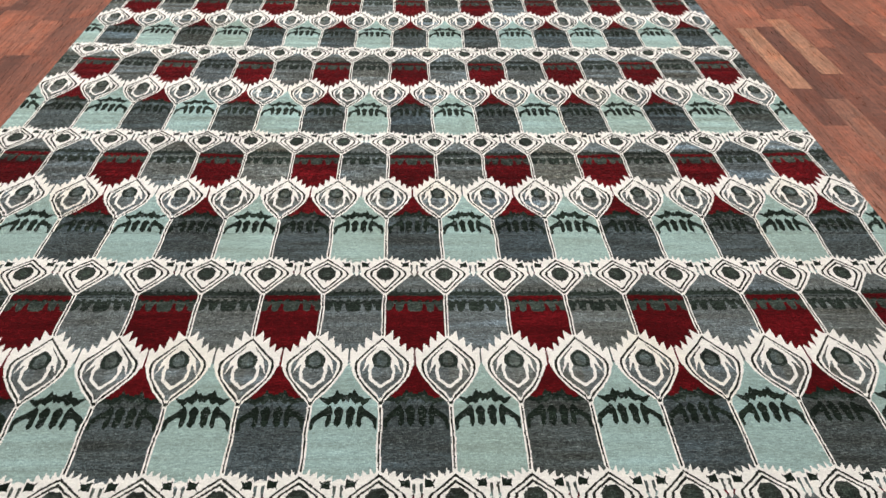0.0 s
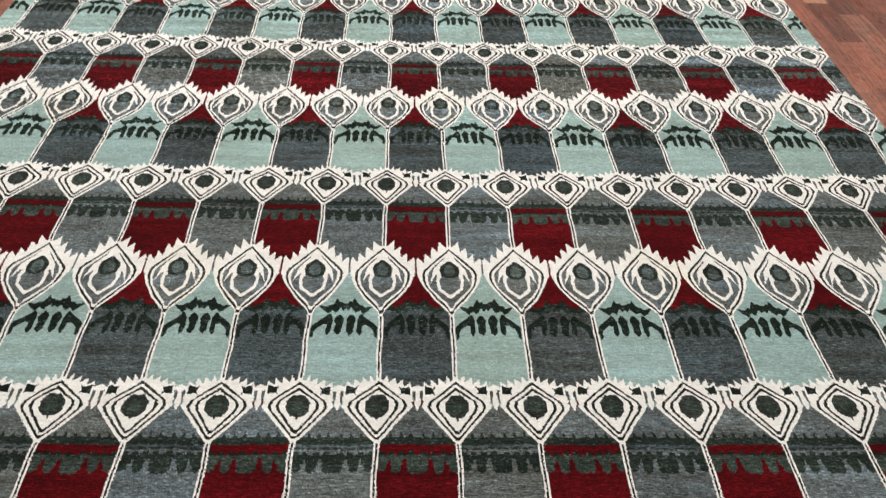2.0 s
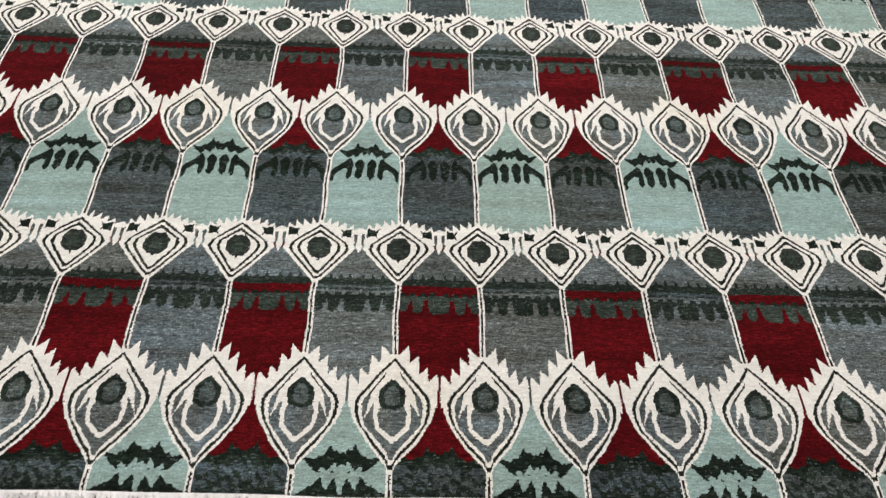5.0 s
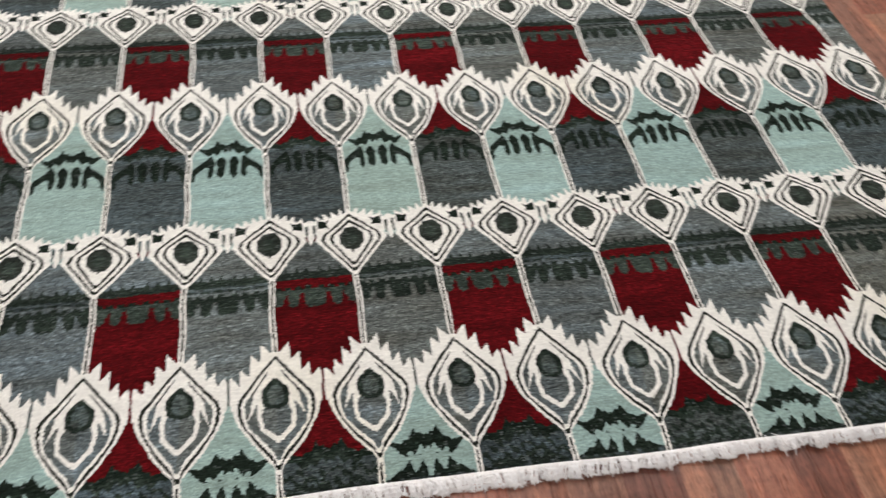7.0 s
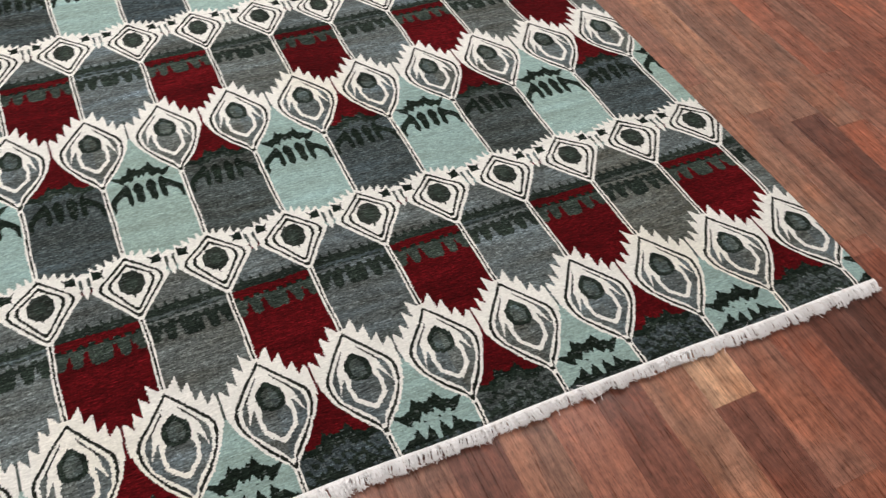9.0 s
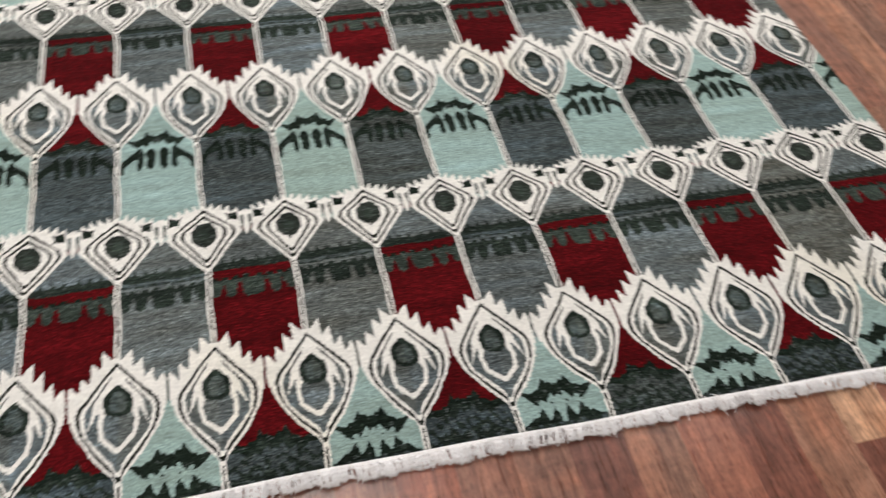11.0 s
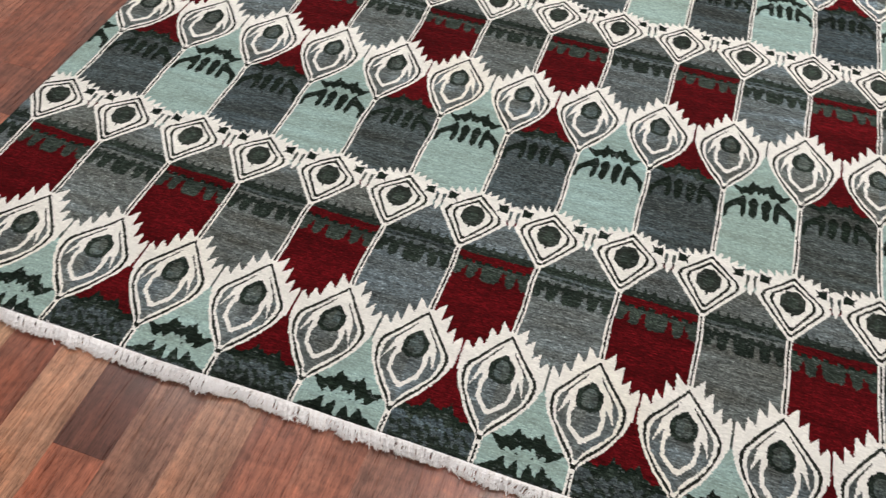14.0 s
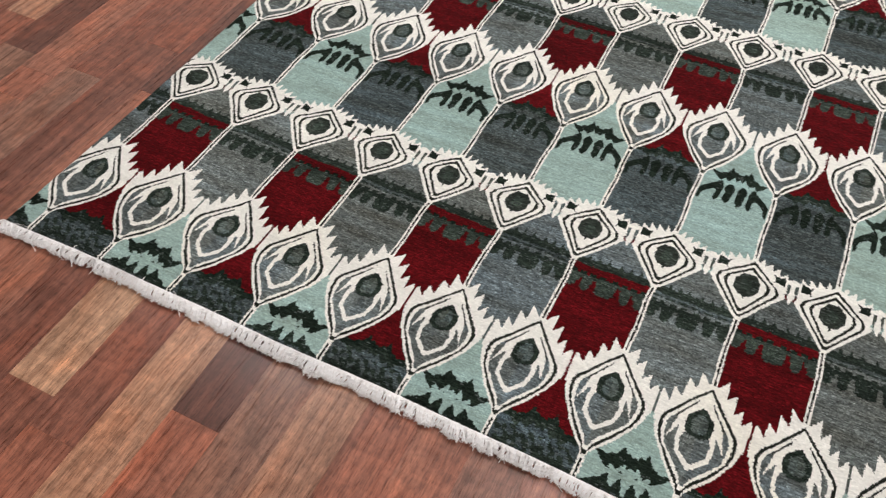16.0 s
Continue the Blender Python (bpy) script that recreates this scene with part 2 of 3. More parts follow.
def drawing(x, y):
    """Dye of each knot at x, y (in units of the drawing), and its column."""
    x, y = wander(x, y)
    u = x / 0.15 + 8.5
    col = np.floor(u).astype(int)
    a = np.abs(u - np.round(u))
    red_col = col % 2 == 0
    rows = sorted([(b, 0) for b in BIG] + [(s, 1) for s in SMALL])
    ys = np.array([r[0] for r in rows])
    # d1 from the nearest small eye, d0 from the nearest large eye, both in drawn lengths
    drawn = [0.0]
    for (p, k), (q, _) in zip(rows, rows[1:]):
        drawn.append(drawn[-1] + (ZONE_DOWN if k == 0 else ZONE_UP))
    drawn = np.array(drawn)
    w = np.interp(y, ys, drawn)
    w = np.where(y < ys[0], (y - ys[0]) / 0.935, np.where(y > ys[-1], drawn[-1] + y - ys[-1], w))
    big = drawn[[i for i, r in enumerate(rows) if r[1] == 0]]
    small = drawn[[i for i, r in enumerate(rows) if r[1] == 1]]
    d0 = w - big[np.abs(w[..., None] - big).argmin(-1)]
    d1 = w - small[np.abs(w[..., None] - small).argmin(-1)]
    upper = np.zeros(w.shape, bool)          # from a small eye up to the next large one
    for s in small:
        upper |= (w >= s) & (w < s + ZONE_UP)
    upper |= w < 0
    out = np.where(upper, np.where(red_col, SLATE, TEAL), np.where(red_col, RED, GREY))

    # below a small eye: grey arch, dark bands, drips
    low = ~upper & (d1 < 0.03) & (d1 > -0.2)
    faint = np.where(red_col, np.where(d1 > -0.108, MOSS, OLIVE), DUSK)
    tick = np.abs((a * 8.3) % 1 - 0.5)
    out[low & (d1 > -0.086)] = GREY
    out[low & (d1 < -0.070 + 0.012 * np.clip(0.22 - tick, 0, 1) / 0.22) & (d1 > -0.086)] = DUSK
    out[low & ~red_col & (d1 <= -0.086) & (d1 > -0.096)] = SLATE
    out[low & ~red_col & (np.abs(d1 + 0.094) < 0.0022) & (np.sin(u * 41) > -0.6)] = DUSK
    m = low & (d1 < -0.101 - 0.006 * (tick > 0.3)) & (d1 > -0.127)
    out[m] = faint[m]
    drip = inside(a, d1, (0.03, -0.12), (0.135, -0.12), (0.13, -0.138), (0.08, -0.144), (0.03, -0.14))
    drip |= inside(a, d1, (0.185, -0.12), (0.315, -0.12), (0.305, -0.14), (0.25, -0.146), (0.2, -0.14))
    drip |= inside(a, d1, (0.375, -0.12), (0.6, -0.12), (0.6, -0.146), (0.42, -0.145), (0.385, -0.139))
    out[low & drip] = faint[low & drip]
    notch = inside(a, d1, (0.15, -0.146), (0.165, -0.119), (0.185, -0.115), (0.2, -0.146)) | inside(a, d1, (0.32, -0.146), (0.325, -0.117), (0.37, -0.115), (0.385, -0.146))
    out[low & notch] = np.where(red_col, RED, GREY)[low & notch]

    # below a large eye: hill band and comb
    hill = saw(a, (0, -0.112), (0.13, -0.113), (0.23, -0.117), (0.26, -0.111), (0.31, -0.110), (0.345, -0.099), (0.375, -0.089), (0.405, -0.100), (0.45, -0.099), (0.47, -0.105), (0.5, -0.104))
    foot = saw(a, (0, -0.114), (0.12, -0.116), (0.19, -0.129), (0.25, -0.138), (0.30, -0.127), (0.36, -0.134), (0.43, -0.117), (0.46, -0.127), (0.5, -0.121))
    top = upper & (d0 > -0.3)
    foot = foot - 0.003 * (w < 0)
    band = np.where(red_col, DUSK, MOSS)
    out[top & red_col & (d0 > hill)] = RED
    out[top & (d0 <= hill) & (d0 > foot)] = band[top & (d0 <= hill) & (d0 > foot)]
    out[top & red_col & (d0 <= hill) & (d0 > hill - 0.014)] = MOSS
    comb = inside(a, d0, (0.045, -0.208), (0.042, -0.176), (0.07, -0.168), (0.16, -0.155), (0.22, -0.147), (0.27, -0.136), (0.30, -0.140), (0.328, -0.155), (0.325, -0.190), (0.28, -0.200), (0.25, -0.191), (0.255, -0.171), (0.2, -0.169), (0.14, -0.178), (0.1, -0.186), (0.09, -0.203))
    comb |= inside(a, d0, (0.342, -0.156), (0.37, -0.145), (0.41, -0.137), (0.45, -0.141), (0.487, -0.152), (0.47, -0.172), (0.468, -0.187), (0.42, -0.199), (0.365, -0.189), (0.37, -0.168))
    out[top & comb] = MOSS
    # the last repeat before the fringe ends in little trees
    last = top & (w < -0.14)
    tree = saw(a, (0, -0.178), (0.1, -0.173), (0.18, -0.163), (0.215, -0.164), (0.295, -0.146), (0.32, -0.160), (0.345, -0.169), (0.365, -0.168), (0.395, -0.158), (0.435, -0.148), (0.465, -0.160), (0.48, -0.176), (0.5, -0.178))
    out[last & ~red_col] = TEAL
    out[last & red_col] = np.where(np.sin(u * 27) * np.sin(y * 310 + u * 5) + 0.6 * np.sin(u * 61 + y * 200) > -0.15, SLATE, DUSK)[last & red_col]
    mottle = np.sin(u * 19 + 2.0 * np.sin(y * 90)) * np.sin(y * 380 + 3 * np.sin(u * 7)) + 0.5 * np.sin(u * 53 + y * 130)
    out[last & ~red_col & (d0 < tree)] = np.where(mottle > 0.5, DUSK, MOSS)[last & ~red_col & (d0 < tree)]
    out[last & red_col & (d0 < tree - 0.004) & (mottle > -0.5)] = DUSK
    low_end = top & (w < -0.177) & (a > 0.04)
    out[low_end] = np.where(mottle > 0.1, SLATE, DUSK)[low_end]

    # column line
    out[a < 0.034] = IVORY
    out[a < 0.0115] = BLACK

    # small eye with its ivory band
    near = np.abs(d1) < 0.1
    rim = saw(a, (0, 0.062), (0.05, 0.058), (0.115, 0.077), (0.125, 0.058), (0.215, 0.070), (0.225, 0.053), (0.315, 0.067), (0.325, 0.049), (0.41, 0.060), (0.42, 0.046), (0.5, 0.052))
    sill = saw(a, (0, -0.05), (0.36, 0.0), (0.43, 0.012), (0.5, 0.016))
    out[near & (d1 < rim) & (d1 > sill)] = IVORY
    out[near & inside(a, d1, (-0.1, 0.07), (0.0, 0.07), (0.42, 0.012), (0.45, 0.0), (0.39, -0.013), (0.025, -0.084), (-0.1, -0.084))] = IVORY
    out[near & inside(a, d1, (0.255, 0.049), (0.3, 0.044), (0.4, 0.050), (0.405, 0.028), (0.3, 0.030), (0.27, 0.026), (0.29, 0.036))] = MOSS
    out[near & inside(a, d1, (0.43, 0.038), (0.475, 0.036), (0.47, 0.010), (0.445, 0.006))] = CORE
    out[near & inside(a, d1, (0.47, 0.02), (0.6, 0.02), (0.6, -0.012), (0.49, -0.008), (0.46, 0.006))] = IVORY
    for dye, t, l, wd in ((BLACK, 0.0605, -0.076, 0.375), (IVORY, 0.053, -0.069, 0.335), (BLACK, 0.046, -0.063, 0.272), (IVORY, 0.038, -0.055, 0.23)):
        out[near & eye_shape(a, d1, t, l, wd, 0.011)] = dye
    out[near & inside(a, d1, (-0.1, 0.026), (0.07, 0.027), (0.15, 0.010), (0.145, -0.012), (0.07, -0.025), (0.02, -0.026), (0.0, -0.034), (-0.1, -0.034))] = SPOT
    out[near & inside(a, d1, (-0.1, 0.012), (0.04, 0.013), (0.07, -0.001), (0.045, -0.013), (-0.1, -0.013))] = OLIVE

    # large eye with its saw-toothed crown
    near = (d0 < 0.12) & (d0 > -0.15)
    crown = saw(a, (0, 0.082), (0.05, 0.081), (0.155, 0.099), (0.165, 0.064), (0.26, 0.079), (0.275, 0.041), (0.365, 0.057), (0.38, 0.027), (0.465, 0.044), (0.5, 0.032))
    out[near & (d0 < crown) & (d0 > -0.02) & ~upper] = IVORY
    tip = inside(a, d0, (0.491, 0.06), (0.6, 0.06), (0.6, -0.03), (0.482, -0.03))
    out[near & tip] = np.where(red_col, RED, CORE)[near & tip]
    out[near & (d0 > -0.02) & ~tip & (d0 <= 0)] = IVORY
    gap = inside(a, d0, (0.485, -0.008), (0.6, -0.008), (0.6, -0.04), (0.46, -0.04))
    out[near & gap] = np.where(red_col, RED, TEAL)[near & gap]
    out[near & eye_shape(a, d0, 0.08, -0.142, 0.46, 0.005, -0.086)] = IVORY
    out[near & gap & (a > 0.478)] = np.where(red_col, RED, TEAL)[near & gap & (a > 0.478)]
    for dye, t, l, wd, s, b in ((BLACK, 0.0755, -0.135, 0.410, 0.003, -0.083), (IVORY, 0.0682, -0.126, 0.372, 0.001, -0.078), (GREY, 0.0615, -0.117, 0.330, -0.001, -0.073)):
        out[near & eye_shape(a, d0, t, l, wd, s, b)] = dye
    out[near & inside(a, d0, (0.075, 0.046), (0.13, 0.0345), (0.2, 0.020), (0.265, 0.006), (0.25, 0.004), (0.2, 0.0145), (0.15, 0.025), (0.105, 0.034))] = BLACK
    hood = inside(a, d0, (-0.1, 0.066), (0.0, 0.066), (0.06, 0.050), (0.1, 0.036), (0.15, 0.026), (0.2, 0.0155), (0.24, 0.006), (0.26, -0.012), (0.30, -0.042), (0.25, -0.025), (0.21, -0.012), (-0.1, -0.012))
    shield = inside(a, d0, (-0.1, -0.012), (0.192, -0.012), (0.205, -0.032), (0.178, -0.061), (0.02, -0.087), (-0.1, -0.088))
    out[near & (hood | shield)] = IVORY
    out[near & inside(a, d0, (-0.1, -0.016), (0.12, -0.016), (0.158, -0.032), (0.137, -0.056), (0.02, -0.076), (-0.1, -0.077))] = GREY
    out[near & inside(a, d0, (-0.1, 0.033), (0.02, 0.033), (0.135, 0.015), (0.15, 0.002), (0.132, -0.016), (0.06, -0.024), (-0.1, -0.026))] = DUSK
    out[near & inside(a, d0, (-0.1, 0.021), (0.03, 0.021), (0.085, 0.008), (0.082, -0.010), (0.035, -0.017), (-0.1, -0.017))] = CORE
    return out, col


def smooth(values, width, axis):
    kernel = np.hanning(width + 2)[1:-1]
    kernel /= kernel.sum()
    return np.apply_along_axis(lambda r: np.convolve(np.pad(r, width // 2, mode="wrap"), kernel, "same")[width // 2: width // 2 + len(r)], axis, values)


def rug_pile(parent, y0, y1, step, deep, seed):
    rng = np.random.default_rng(seed)
    xs = np.linspace(-HALF * PITCH, HALF * PITCH, int(2 * HALF * PITCH / step) + 1)
    ys = np.linspace(y0, y1, int((y1 - y0) / deep) + 1)
    nx, ny = len(xs), len(ys)
    cx, cy = (xs[:-1] + xs[1:]) / 2, (ys[:-1] + ys[1:]) / 2
    gx, gy = np.meshgrid(cx, cy)
    size = gx.shape
    # the weaver's hand: lines that wander a little, knots that miss by one
    wob_x = 0.0006 * np.sin(gx * 29 + 3 * np.sin(gy * 25)) + 0.0007 * np.sin(gy * 47 + gx * 14)
    wob_y = 0.0009 * np.sin(gx * 33 + 1.3 * np.sin(gy * 26)) + 0.0007 * np.sin(gx * 97 + gy * 31)
    every = lambda k: np.repeat(rng.normal(size=(len(cy), len(cx) // k + 2)), k, 1)[:, : len(cx)]
    pull = lambda x, y: y + (hem(x) - START * K) * np.clip(1 - (y - START * K) / 0.1, 0, 1)
    px = (gx + wob_x + np.repeat(rng.normal(size=(len(cy), 1)) * 0.0003, len(cx), 1) + rng.normal(size=size) * 0.00025) / K
    py = (pull(gx, gy) + wob_y + every(2) * 0.00045) / K
    dye, col = drawing(px, py)
    plain = np.isin(dye, (SLATE, GREY, MOSS, CORE, DUSK, SPOT, OLIVE))
    dark = np.isin(dye, (MOSS, DUSK, SPOT, OLIVE))
    # abrash: tone by cell, by weft row and along each row
    cell = (col + 3) * 31 + np.floor((py - 0.2) / 0.355).astype(int) * 7
    pick = np.random.default_rng(3).normal(size=4000)
    tone = pick[cell % 4000] * 0.09
    hue = pick[(cell * 3 + 11) % 4000] * 0.04
    row = rng.normal(size=(len(cy), 1)) * 0.05
    wide = int(0.03 / deep) | 1
    band = smooth(rng.normal(size=(len(cy), len(cx) // 60 + 2)), wide, 0)
    band = np.stack([np.interp(np.arange(len(cx)), np.arange(band.shape[1]) * 60.0, r) for r in band]) * 0.55
    streak = smooth(rng.normal(size=size), int(0.016 / step) | 1, 1) * 0.48
    short = every(3) * 0.17
    knot = rng.normal(size=size) * 0.23
    soft = np.select([dye == IVORY, dye == BLACK, dye == TEAL, dye == RED, dark], [0.16, 0.9, 0.45, 0.95, 1.15], 1.2)
    gain = np.exp((tone + row + band + streak + short + knot) * soft)
    rgb = DYES[dye] * gain[..., None]
    # some eyes are outlined in a paler dye, some ivory has yellowed
    eye = (np.round(px / 0.15 + 8.5).astype(int) + 5) * 17 + np.floor((py + 0.05) / 0.36).astype(int) * 53
    pale = np.clip(pick[eye % 4000], 0, 2.2) * 0.5
    rgb = np.where((dye == BLACK)[..., None], rgb * np.exp(pale)[..., None], rgb)
    stain = np.clip(np.sin(gx * 7 + 1.3) * np.sin(gy * 5.1 + 0.9) + 0.5 * np.sin(gx * 19 + gy * 13) - 0.55, 0, 1) * (dye == IVORY)
    rgb[..., 1] *= 1 - 0.015 * stain
    rgb[..., 2] *= 1 - 0.07 * stain
    tint = (hue + 0.22 * band) * np.select([dye == TEAL, np.isin(dye, (SLATE, GREY, CORE))], [0.35, 1.0], 0.0)
    rgb[..., 0] *= np.exp(-0.8 * tint)
    rgb[..., 2] *= np.exp(tint)
    # stray light knots in the grey and dark fields
    fleck = (every(3) + 0.4 * rng.normal(size=size) + streak > 1.55 + 0.45 * dark) & plain
    rgb[fleck] = rgb[fleck] * 0.45 + DYES[GREY] * 0.75
    # relief of the pile
    vx, vy = np.meshgrid(xs, ys)
    rough = rng.normal(size=vx.shape) * 0.00022
    rough[0], rough[-1] = 0, 0
    vz = THICK + rough + 0.0008 * np.sin(vx * 5 + 2 * np.sin(vy * 3)) * np.sin(vy * 4 + vx)
    edge = np.minimum(np.minimum(vx - xs[0], xs[-1] - vx), np.minimum(vy - START * K, END * K - vy))
    vz -= 0.006 * np.clip(1 - edge / 0.008, 0, 1) ** 2
    vx = vx + 0.003 * np.sin(vy * 4.1) * np.clip((np.abs(vx) - 1.1) / 0.12, 0, 1)
    vy = pull(vx, vy)
    co = np.stack([vx, vy, vz], -1).reshape(-1, 3)
    i = (np.arange(ny - 1)[:, None] * nx + np.arange(nx - 1)).ravel()
    quads = np.stack([i, i + 1, i + 1 + nx, i + nx], 1)
    ring = np.concatenate([np.arange(nx), np.arange(1, ny) * nx + nx - 1, (ny - 1) * nx + np.arange(nx - 2, -1, -1), np.arange(ny - 2, 0, -1) * nx])
    base = co[ring].copy()
    base[:, 2] = 0.0005
    n = len(co) + np.arange(len(ring))
    skirt = np.stack([n, np.roll(n, -1), np.roll(ring, -1), ring], 1)
    quads = np.concatenate([quads, skirt])
    co = np.concatenate([co, base])
    me = bpy.data.meshes.new("pile")
    me.vertices.add(len(co))
    me.vertices.foreach_set("co", co.ravel().astype(np.float32))
    me.loops.add(quads.size)
    me.loops.foreach_set("vertex_index", quads.ravel().astype(np.int32))
    me.polygons.add(len(quads))
    me.polygons.foreach_set("loop_start", (np.arange(len(quads)) * 4).astype(np.int32))
    me.update(calc_edges=True)
    dyes = np.ones((len(quads), 4), np.float32)
    dyes[: rgb.shape[0] * rgb.shape[1], :3] = rgb.reshape(-1, 3)
    dyes[rgb.shape[0] * rgb.shape[1]:, :3] = (0.05, 0.06, 0.06)
    layer = me.attributes.new("dye", "FLOAT_COLOR", "FACE")
    layer.data.foreach_set("color", dyes.ravel())
    me.materials.append(WOOL)
    ob = new("pile_surface", me)
    ob.parent = parent
    return tagged(ob, "thick wool surface with teal, slate, ivory and crimson lattice")


def rug_fringe(parent):
    """Cotton warp ends: twisted cords bent over the edge, lying slantwise on the floor, frayed at the tips."""
    rng = random.Random(9)
    verts, faces = [], []

    def cord(path, radii):
        n = len(verts)
        for k, ((a, b, c), s) in enumerate(zip(path, radii)):
            t = 0.9 * k
            for j in range(5):
                w = t + j * math.tau / 5
                verts.append((a + s * math.cos(w), b + 0.45 * s * math.cos(w), c + s * math.sin(w)))
        for k in range(len(path) - 1):
            for j in range(5):
                q = n + k * 5
                faces.append((q + j, q + (j + 1) % 5, q + 5 + (j + 1) % 5, q + 5 + j))

    x = -HALF * PITCH
    while x < HALF * PITCH:
        tuft = math.sin(x * 95 + 2.5 * math.sin(x * 17))
        for layer in range(2):
            lean = (0.001 if layer == 0 else -0.001) + 0.004 * math.sin(x * 13) + 0.003 * tuft + rng.gauss(0, 0.0024)
            long = 0.0195 + 0.0022 * math.sin(x * 7.3) + 0.0024 * tuft + 0.0022 * math.sin(math.floor(x / 0.017) * 2.4) + rng.gauss(0, 0.0014) - 0.001 * layer
            heart = (math.floor(x / 0.012) + 0.5) * 0.012 + 0.004 * math.sin(x * 51)
            lean += 0.25 * (heart - x)
            r = rng.uniform(0.0011, 0.0016)
            y0 = float(hem(x)) + 0.003
            up = 0.0112 + 0.0014 * math.sin(x * 19 + 1) + 0.0012 * tuft - 0.003 * layer + rng.gauss(0, 0.0011)
            bow = rng.gauss(0, 0.0026)
            path = [
                (x, y0, 0.0085 - 0.003 * layer), (x + lean * 0.2, y0 - long * 0.25, up), (x + lean * 0.5 + bow, y0 - long * 0.52, up * 1.05),
                (x + lean * 0.8 + bow, y0 - long * 0.82, up * 0.86), (x + lean * 0.95 + bow * 1.6, y0 - long, max(0.0042, up * 0.6))]
            cord(path, (r, r * 1.1, r, r * 0.95, r * 0.8))
            tip = path[-1]
            for k in range(6):
                root = [p + (q - p) * rng.uniform(0.2, 1.0) for p, q in zip(path[-2], tip)]
                cord([root, (root[0] + rng.gauss(0, 0.0026), root[1] - rng.uniform(0.0008, 0.0042), root[2] - rng.uniform(0.0002, 0.0026))], (r * 0.62, r * 0.4))
        x += rng.uniform(0.0017, 0.0027)
    # stray ends that stick out over the pile and the floor
    for k in range(40):
        x = rng.uniform(-HALF * PITCH, HALF * PITCH)
        a, l, back = rng.gauss(0.006, 0.012), rng.uniform(0.008, 0.02), rng.choice((-1, -1, 0.6))
        y0 = float(hem(x)) - (0.012 if back < 0 else 0.0)
        cord([(x, y0, 0.010), (x + a * 0.5, y0 + back * l * 0.5, 0.0135), (x + a + rng.gauss(0, 0.003), y0 + back * l, 0.0115)], (0.0008, 0.0007, 0.0005))
    me = bpy.data.meshes.new("fringe")
    me.from_pydata(verts, [], faces)
    me.materials.append(COTTON)
    ob = new("fringe", me)
    ob.parent = parent
    return tagged(ob, "short off-white cotton fringe of twisted warp ends", kind="stuff")


def rug_hem(parent):
    """The flat woven cotton band between pile and fringe."""
    bm = bmesh.new()
    rings = []
    n = 400
    for i in range(n + 1):
        x = -HALF * PITCH + 2 * HALF * PITCH * i / n
        y = hem(x)
        rings.append([bm.verts.new((x, y + b, c)) for b, c in ((0.004, 0.0004), (0.004, 0.0088), (0.0, 0.0098), (-0.0022, 0.0090), (-0.0030, 0.0072), (-0.0028, 0.0050), (-0.001, 0.0035))])
    for p, q in zip(rings, rings[1:]):
        for j in range(6):
            bm.faces.new((p[j], p[j + 1], q[j + 1], q[j]))
    return part("woven_hem", bm, COTTON_BAND, parent, "narrow off-white woven cotton band")


rug = tagged(new("area_rug"), "large hand-knotted wool rug, teal grey and crimson lattice, on laminate floor", "rug")
rug_pile(rug, START * K, 1.26, 0.0018, 0.0018, 5)
rug_pile(rug, 1.26, END * K, 0.0024, 0.0046, 6)
rug_hem(rug)
rug_fringe(rug)

# ---- floor strips, last ----
WIDE, ANCHOR = 0.082, -0.750
# tone of the strips in front of the rug: before the joint, where the joint lies, beyond it
FRONT = {
    -6: (0.3, -0.32, 0.45), -5: (0.45, -0.20, 0.62), -4: (0.34, -0.25, 0.30), -3: (0.32, -0.191, 0.95), -2: (0.5, -0.24, 0.34),
    -1: (0.90, -0.34, 0.88), 0: (0.55, -0.130, 0.10), 1: (0.55, -0.28, 0.70), 2: (0.78, -0.33, 0.80), 3: (0.30, -0.26, 0.45),
    4: (0.74, -0.22, 0.60), 5: (0.5, -0.30, 0.64), 6: (0.4, -0.27, 0.58), 7: (0.55, -0.19, 0.70), 8: (0.3, -0.33, 0.50), 9: (0.65, -0.24, 0.70),
    10: (0.4, -0.3, 0.64), 11: (0.74, -0.21, 0.5), 12: (0.35, -0.27, 0.66), 13: (0.55, -0.31, 0.68), 14: (0.22, -0.2, 0.25),
    15: (0.8, -0.33, 0.74), 16: (0.5, -0.28, 0.58), 17: (0.25, -0.25, 0.30), 18: (0.7, -0.3, 0.78), 19: (0.28, -0.086, 1.0), 20: (0.6, -0.26, 0.64), 21: (0.2, -0.3, 0.38)}
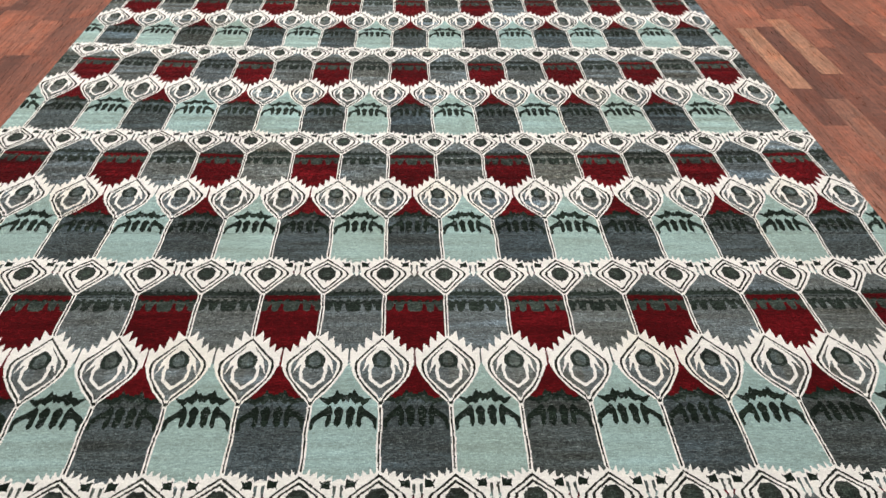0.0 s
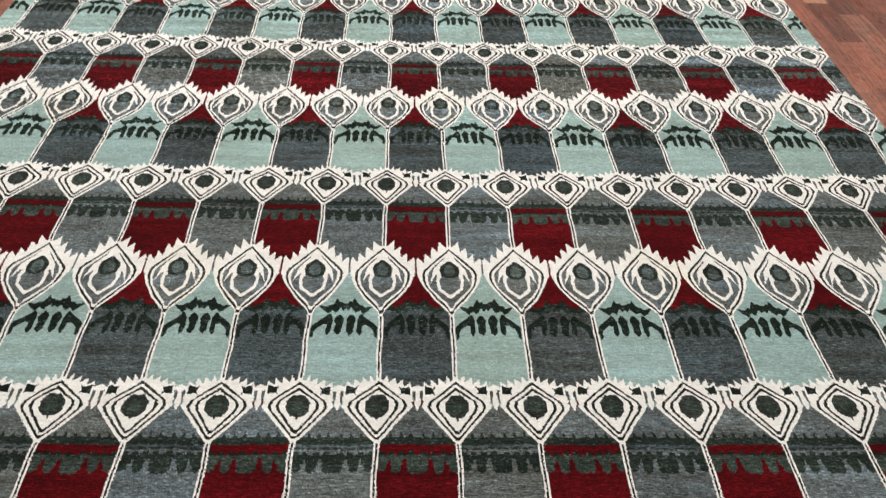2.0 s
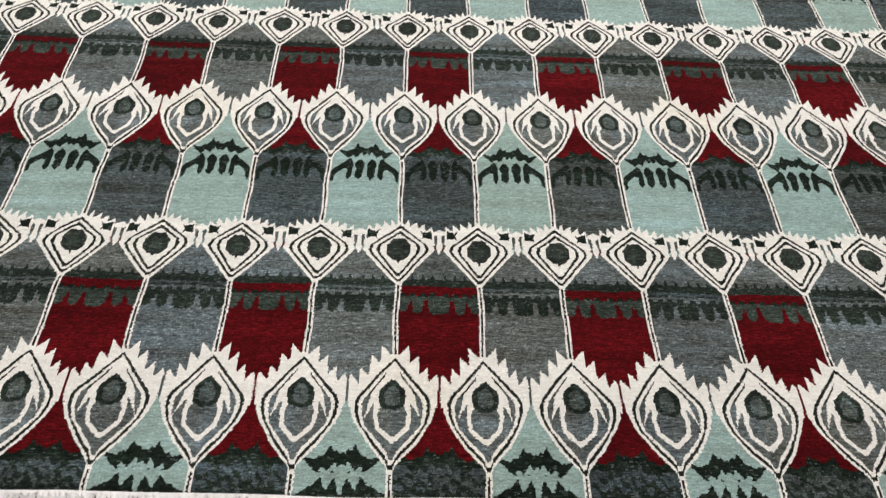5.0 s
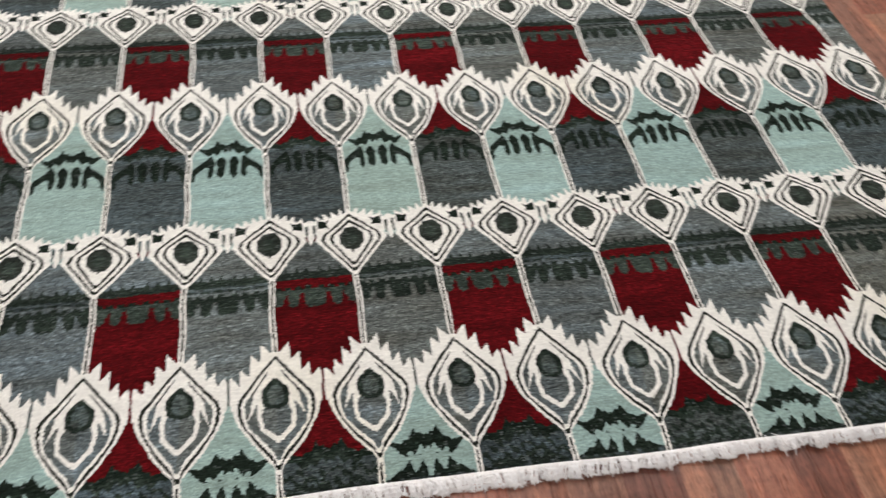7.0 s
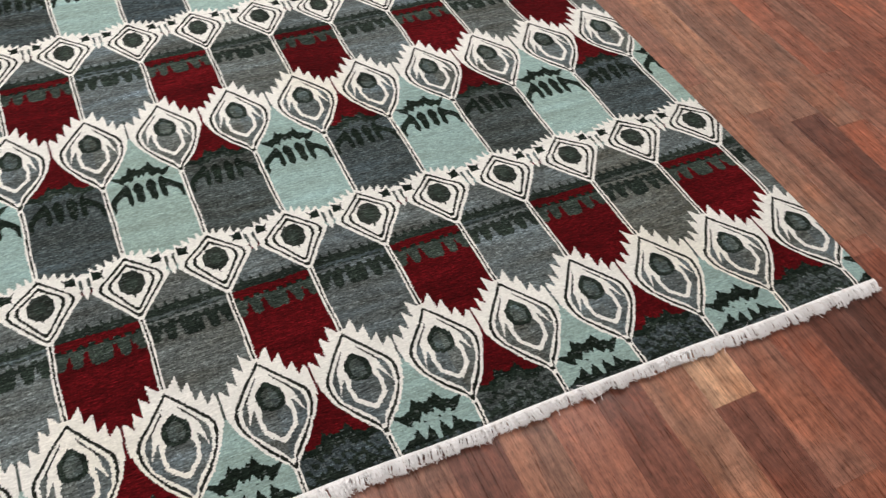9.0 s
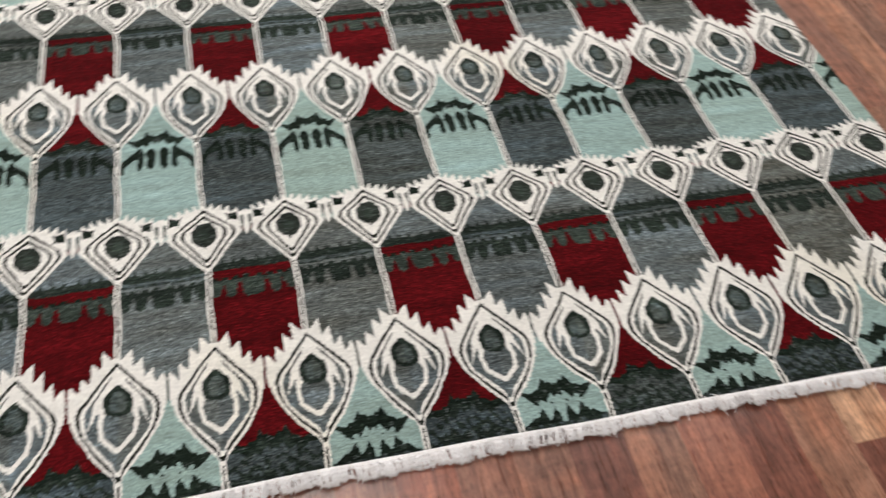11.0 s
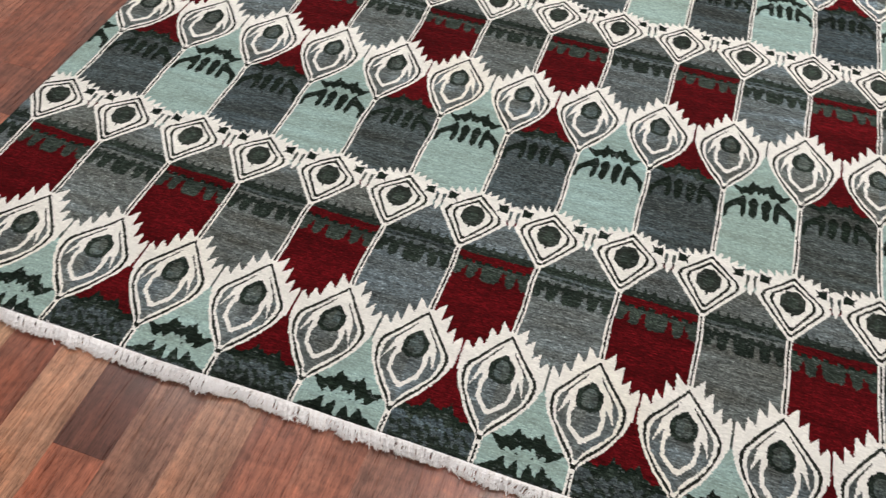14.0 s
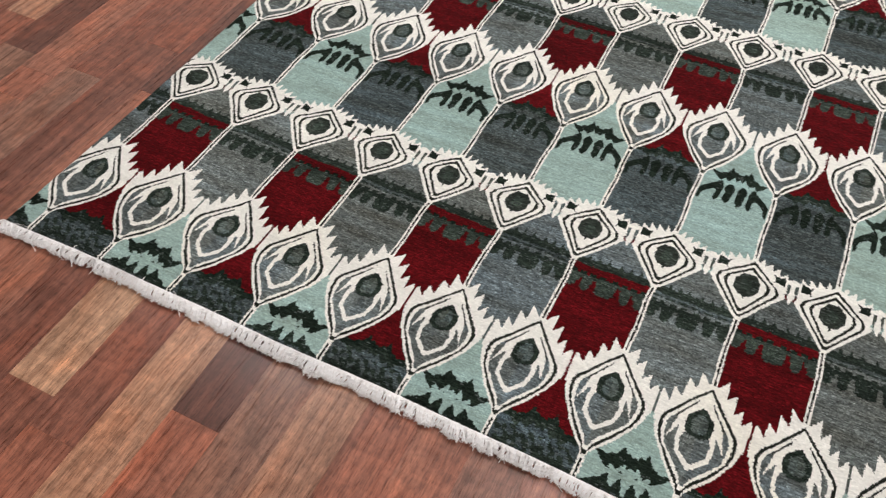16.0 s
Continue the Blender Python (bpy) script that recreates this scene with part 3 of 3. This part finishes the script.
# strips beside the rug: column, then joint and tone of each strip from there on
SIDES = {
    -12: ((0.0, 0.30), (0.5, 0.62), (0.9, 0.2), (1.35, 0.5), (1.8, 0.2), (2.3, 0.4), (2.75, 0.2)),
    -11: ((-0.05, 0.40), (0.49, 0.84), (0.95, 0.45), (1.4, 0.25), (1.95, 0.5), (2.5, 0.15), (2.9, 0.35)),
    -10: ((-0.16, 0.72), (0.40, 0.16), (0.86, 0.48), (1.42, 0.62), (1.9, 0.1), (2.42, 0.55), (2.86, 0.2)),
    -9: ((0.0, 0.53), (0.36, 0.60), (0.92, 0.35), (1.46, 0.72), (1.95, 0.28), (2.36, 0.46), (2.8, 0.3)),
    -8: ((-0.17, 0.70), (0.40, 0.30), (0.8, 0.56), (1.3, 0.18), (1.85, 0.18), (2.4, 0.5), (2.75, 0.25)),
    -7: ((-0.02, 0.28), (0.54, 0.34), (1.1, 0.58), (1.66, 0.33), (2.22, 0.28), (2.78, 0.36)),
    -6: ((-0.15, 0.60), (0.41, 0.13), (0.97, 0.5), (1.53, 0.4), (2.09, 0.36), (2.65, 0.3)),
    24: ((0.1, 0.76), (0.57, 0.66), (1.13, 0.62), (1.69, 0.40), (2.25, 0.38), (2.85, 0.4)),
    25: ((-0.1, 0.68), (0.45, 0.82), (1.01, 0.36), (1.60, 0.46), (1.89, 0.22), (2.17, 0.86), (2.75, 0.52)),
    26: ((-0.17, 0.2), (0.40, 0.72), (0.96, 0.42), (1.53, 0.66), (2.09, 0.2), (2.77, 0.54)),
    27: ((0.0, 0.55), (0.35, 0.72), (0.91, 0.72), (1.2, 0.5), (1.74, 0.28), (2.30, 0.84), (2.86, 0.36)),
    28: ((-0.05, 0.62), (0.51, 0.5), (1.07, 0.55), (1.63, 0.54), (2.0, 0.30), (2.55, 0.48)),
    29: ((0.0, 0.35), (0.56, 0.66), (1.1, 0.2), (1.6, 0.46), (2.2, 0.26), (2.75, 0.42)),
    30: ((-0.1, 0.58), (0.46, 0.4), (1.02, 0.7), (1.5, 0.3), (1.95, 0.56), (2.5, 0.22)),
    31: ((0.0, 0.3), (0.56, 0.5), (1.12, 0.35), (1.66, 0.5), (2.2, 0.34), (2.8, 0.6))}
rng = random.Random(21)
rest_v, rest_f = [], []
meshes = {}


def strip_data(w, l):
    c = 0.0004
    v = [(0, 0, -0.009), (w, 0, -0.009), (w, l, -0.009), (0, l, -0.009), (0, 0, -c), (w, 0, -c), (w, l, -c), (0, l, -c), (c, c, 0), (w - c, c, 0), (w - c, l - c, 0), (c, l - c, 0)]
    f = [(8, 9, 10, 11), (4, 5, 9, 8), (5, 6, 10, 9), (6, 7, 11, 10), (7, 4, 8, 11), (0, 1, 5, 4), (1, 2, 6, 5), (2, 3, 7, 6), (3, 0, 4, 7)]
    return v, f


def left_of(column):
    return ANCHOR + WIDE * column - 0.0045 * max(0, -2 - column)


def lay(column, y, l, tone, apart):
    x, w = max(left_of(column), X0), min(left_of(column + 1), X1) - max(left_of(column), X0)
    y, l = max(y, Y0), min(y + l, Y1) - max(y, Y0)
    if w < 0.004 or l < 0.004:
        return
    v, f = strip_data(w, l)
    if apart:
        key = (round(w, 4), round(l, 4))
        if key not in meshes:
            me = bpy.data.meshes.new("strip")
            me.from_pydata(v, [], f)
            me.materials.append(STRIP)
            meshes[key] = me
        ob = new("plank", meshes[key])
        ob.location, ob.color, ob.parent = (x, y, 0), (tone, tone, tone, 1), floor
    else:
        n = len(rest_v)
        rest_v.extend((p[0] + x, p[1] + y, p[2]) for p in v)
        rest_f.extend(tuple(n + i for i in q) for q in f)


shade = 0.5
for column in range(-28, 48):
    x = left_of(column)
    front = FRONT.get(column)
    joint = front[1] if front else rng.uniform(-0.4, -0.1)
    y, k, plan = joint, 0, SIDES.get(column, ())
    # a strip at the rug's front, then those beside it, then the ones that nobody planned
    while y < Y1:
        l = 0.56 if k == 0 and front else rng.choice((0.28, 0.36, 0.44, 0.56))
        shade = (shade + rng.uniform(0.27, 0.73)) % 1.0
        tone = front[2] if k == 0 and front else shade * 0.8
        later = [p for p in plan if p[0] > y + 0.02]
        if plan and y >= plan[0][0] - 0.001:
            tone = [p[1] for p in plan if p[0] <= y + 0.021][-1]
            l = later[0][0] - y if later else l
        elif later:
            l = min(l, later[0][0] - y)
        near = (k == 0 and -1.8 < x < 1.7) or (column in SIDES and y < 2.9)
        lay(column, y, l, tone, near)
        y, k = y + l, k + 1
    y, k = joint, 0
    while y > Y0:
        l = rng.choice((0.28, 0.36, 0.44, 0.56))
        tone = front[0] if k == 0 and front else rng.random()
        y, k = y - l, k + 1
        lay(column, y, l, tone, k == 1 and -1.8 < x < 1.7)
me = bpy.data.meshes.new("plank_field")
me.from_pydata(rest_v, [], rest_f)
me.materials.append(STRIPS)
field = new("plank_field", me)
field.parent = floor
tagged(field, kind="stuff")
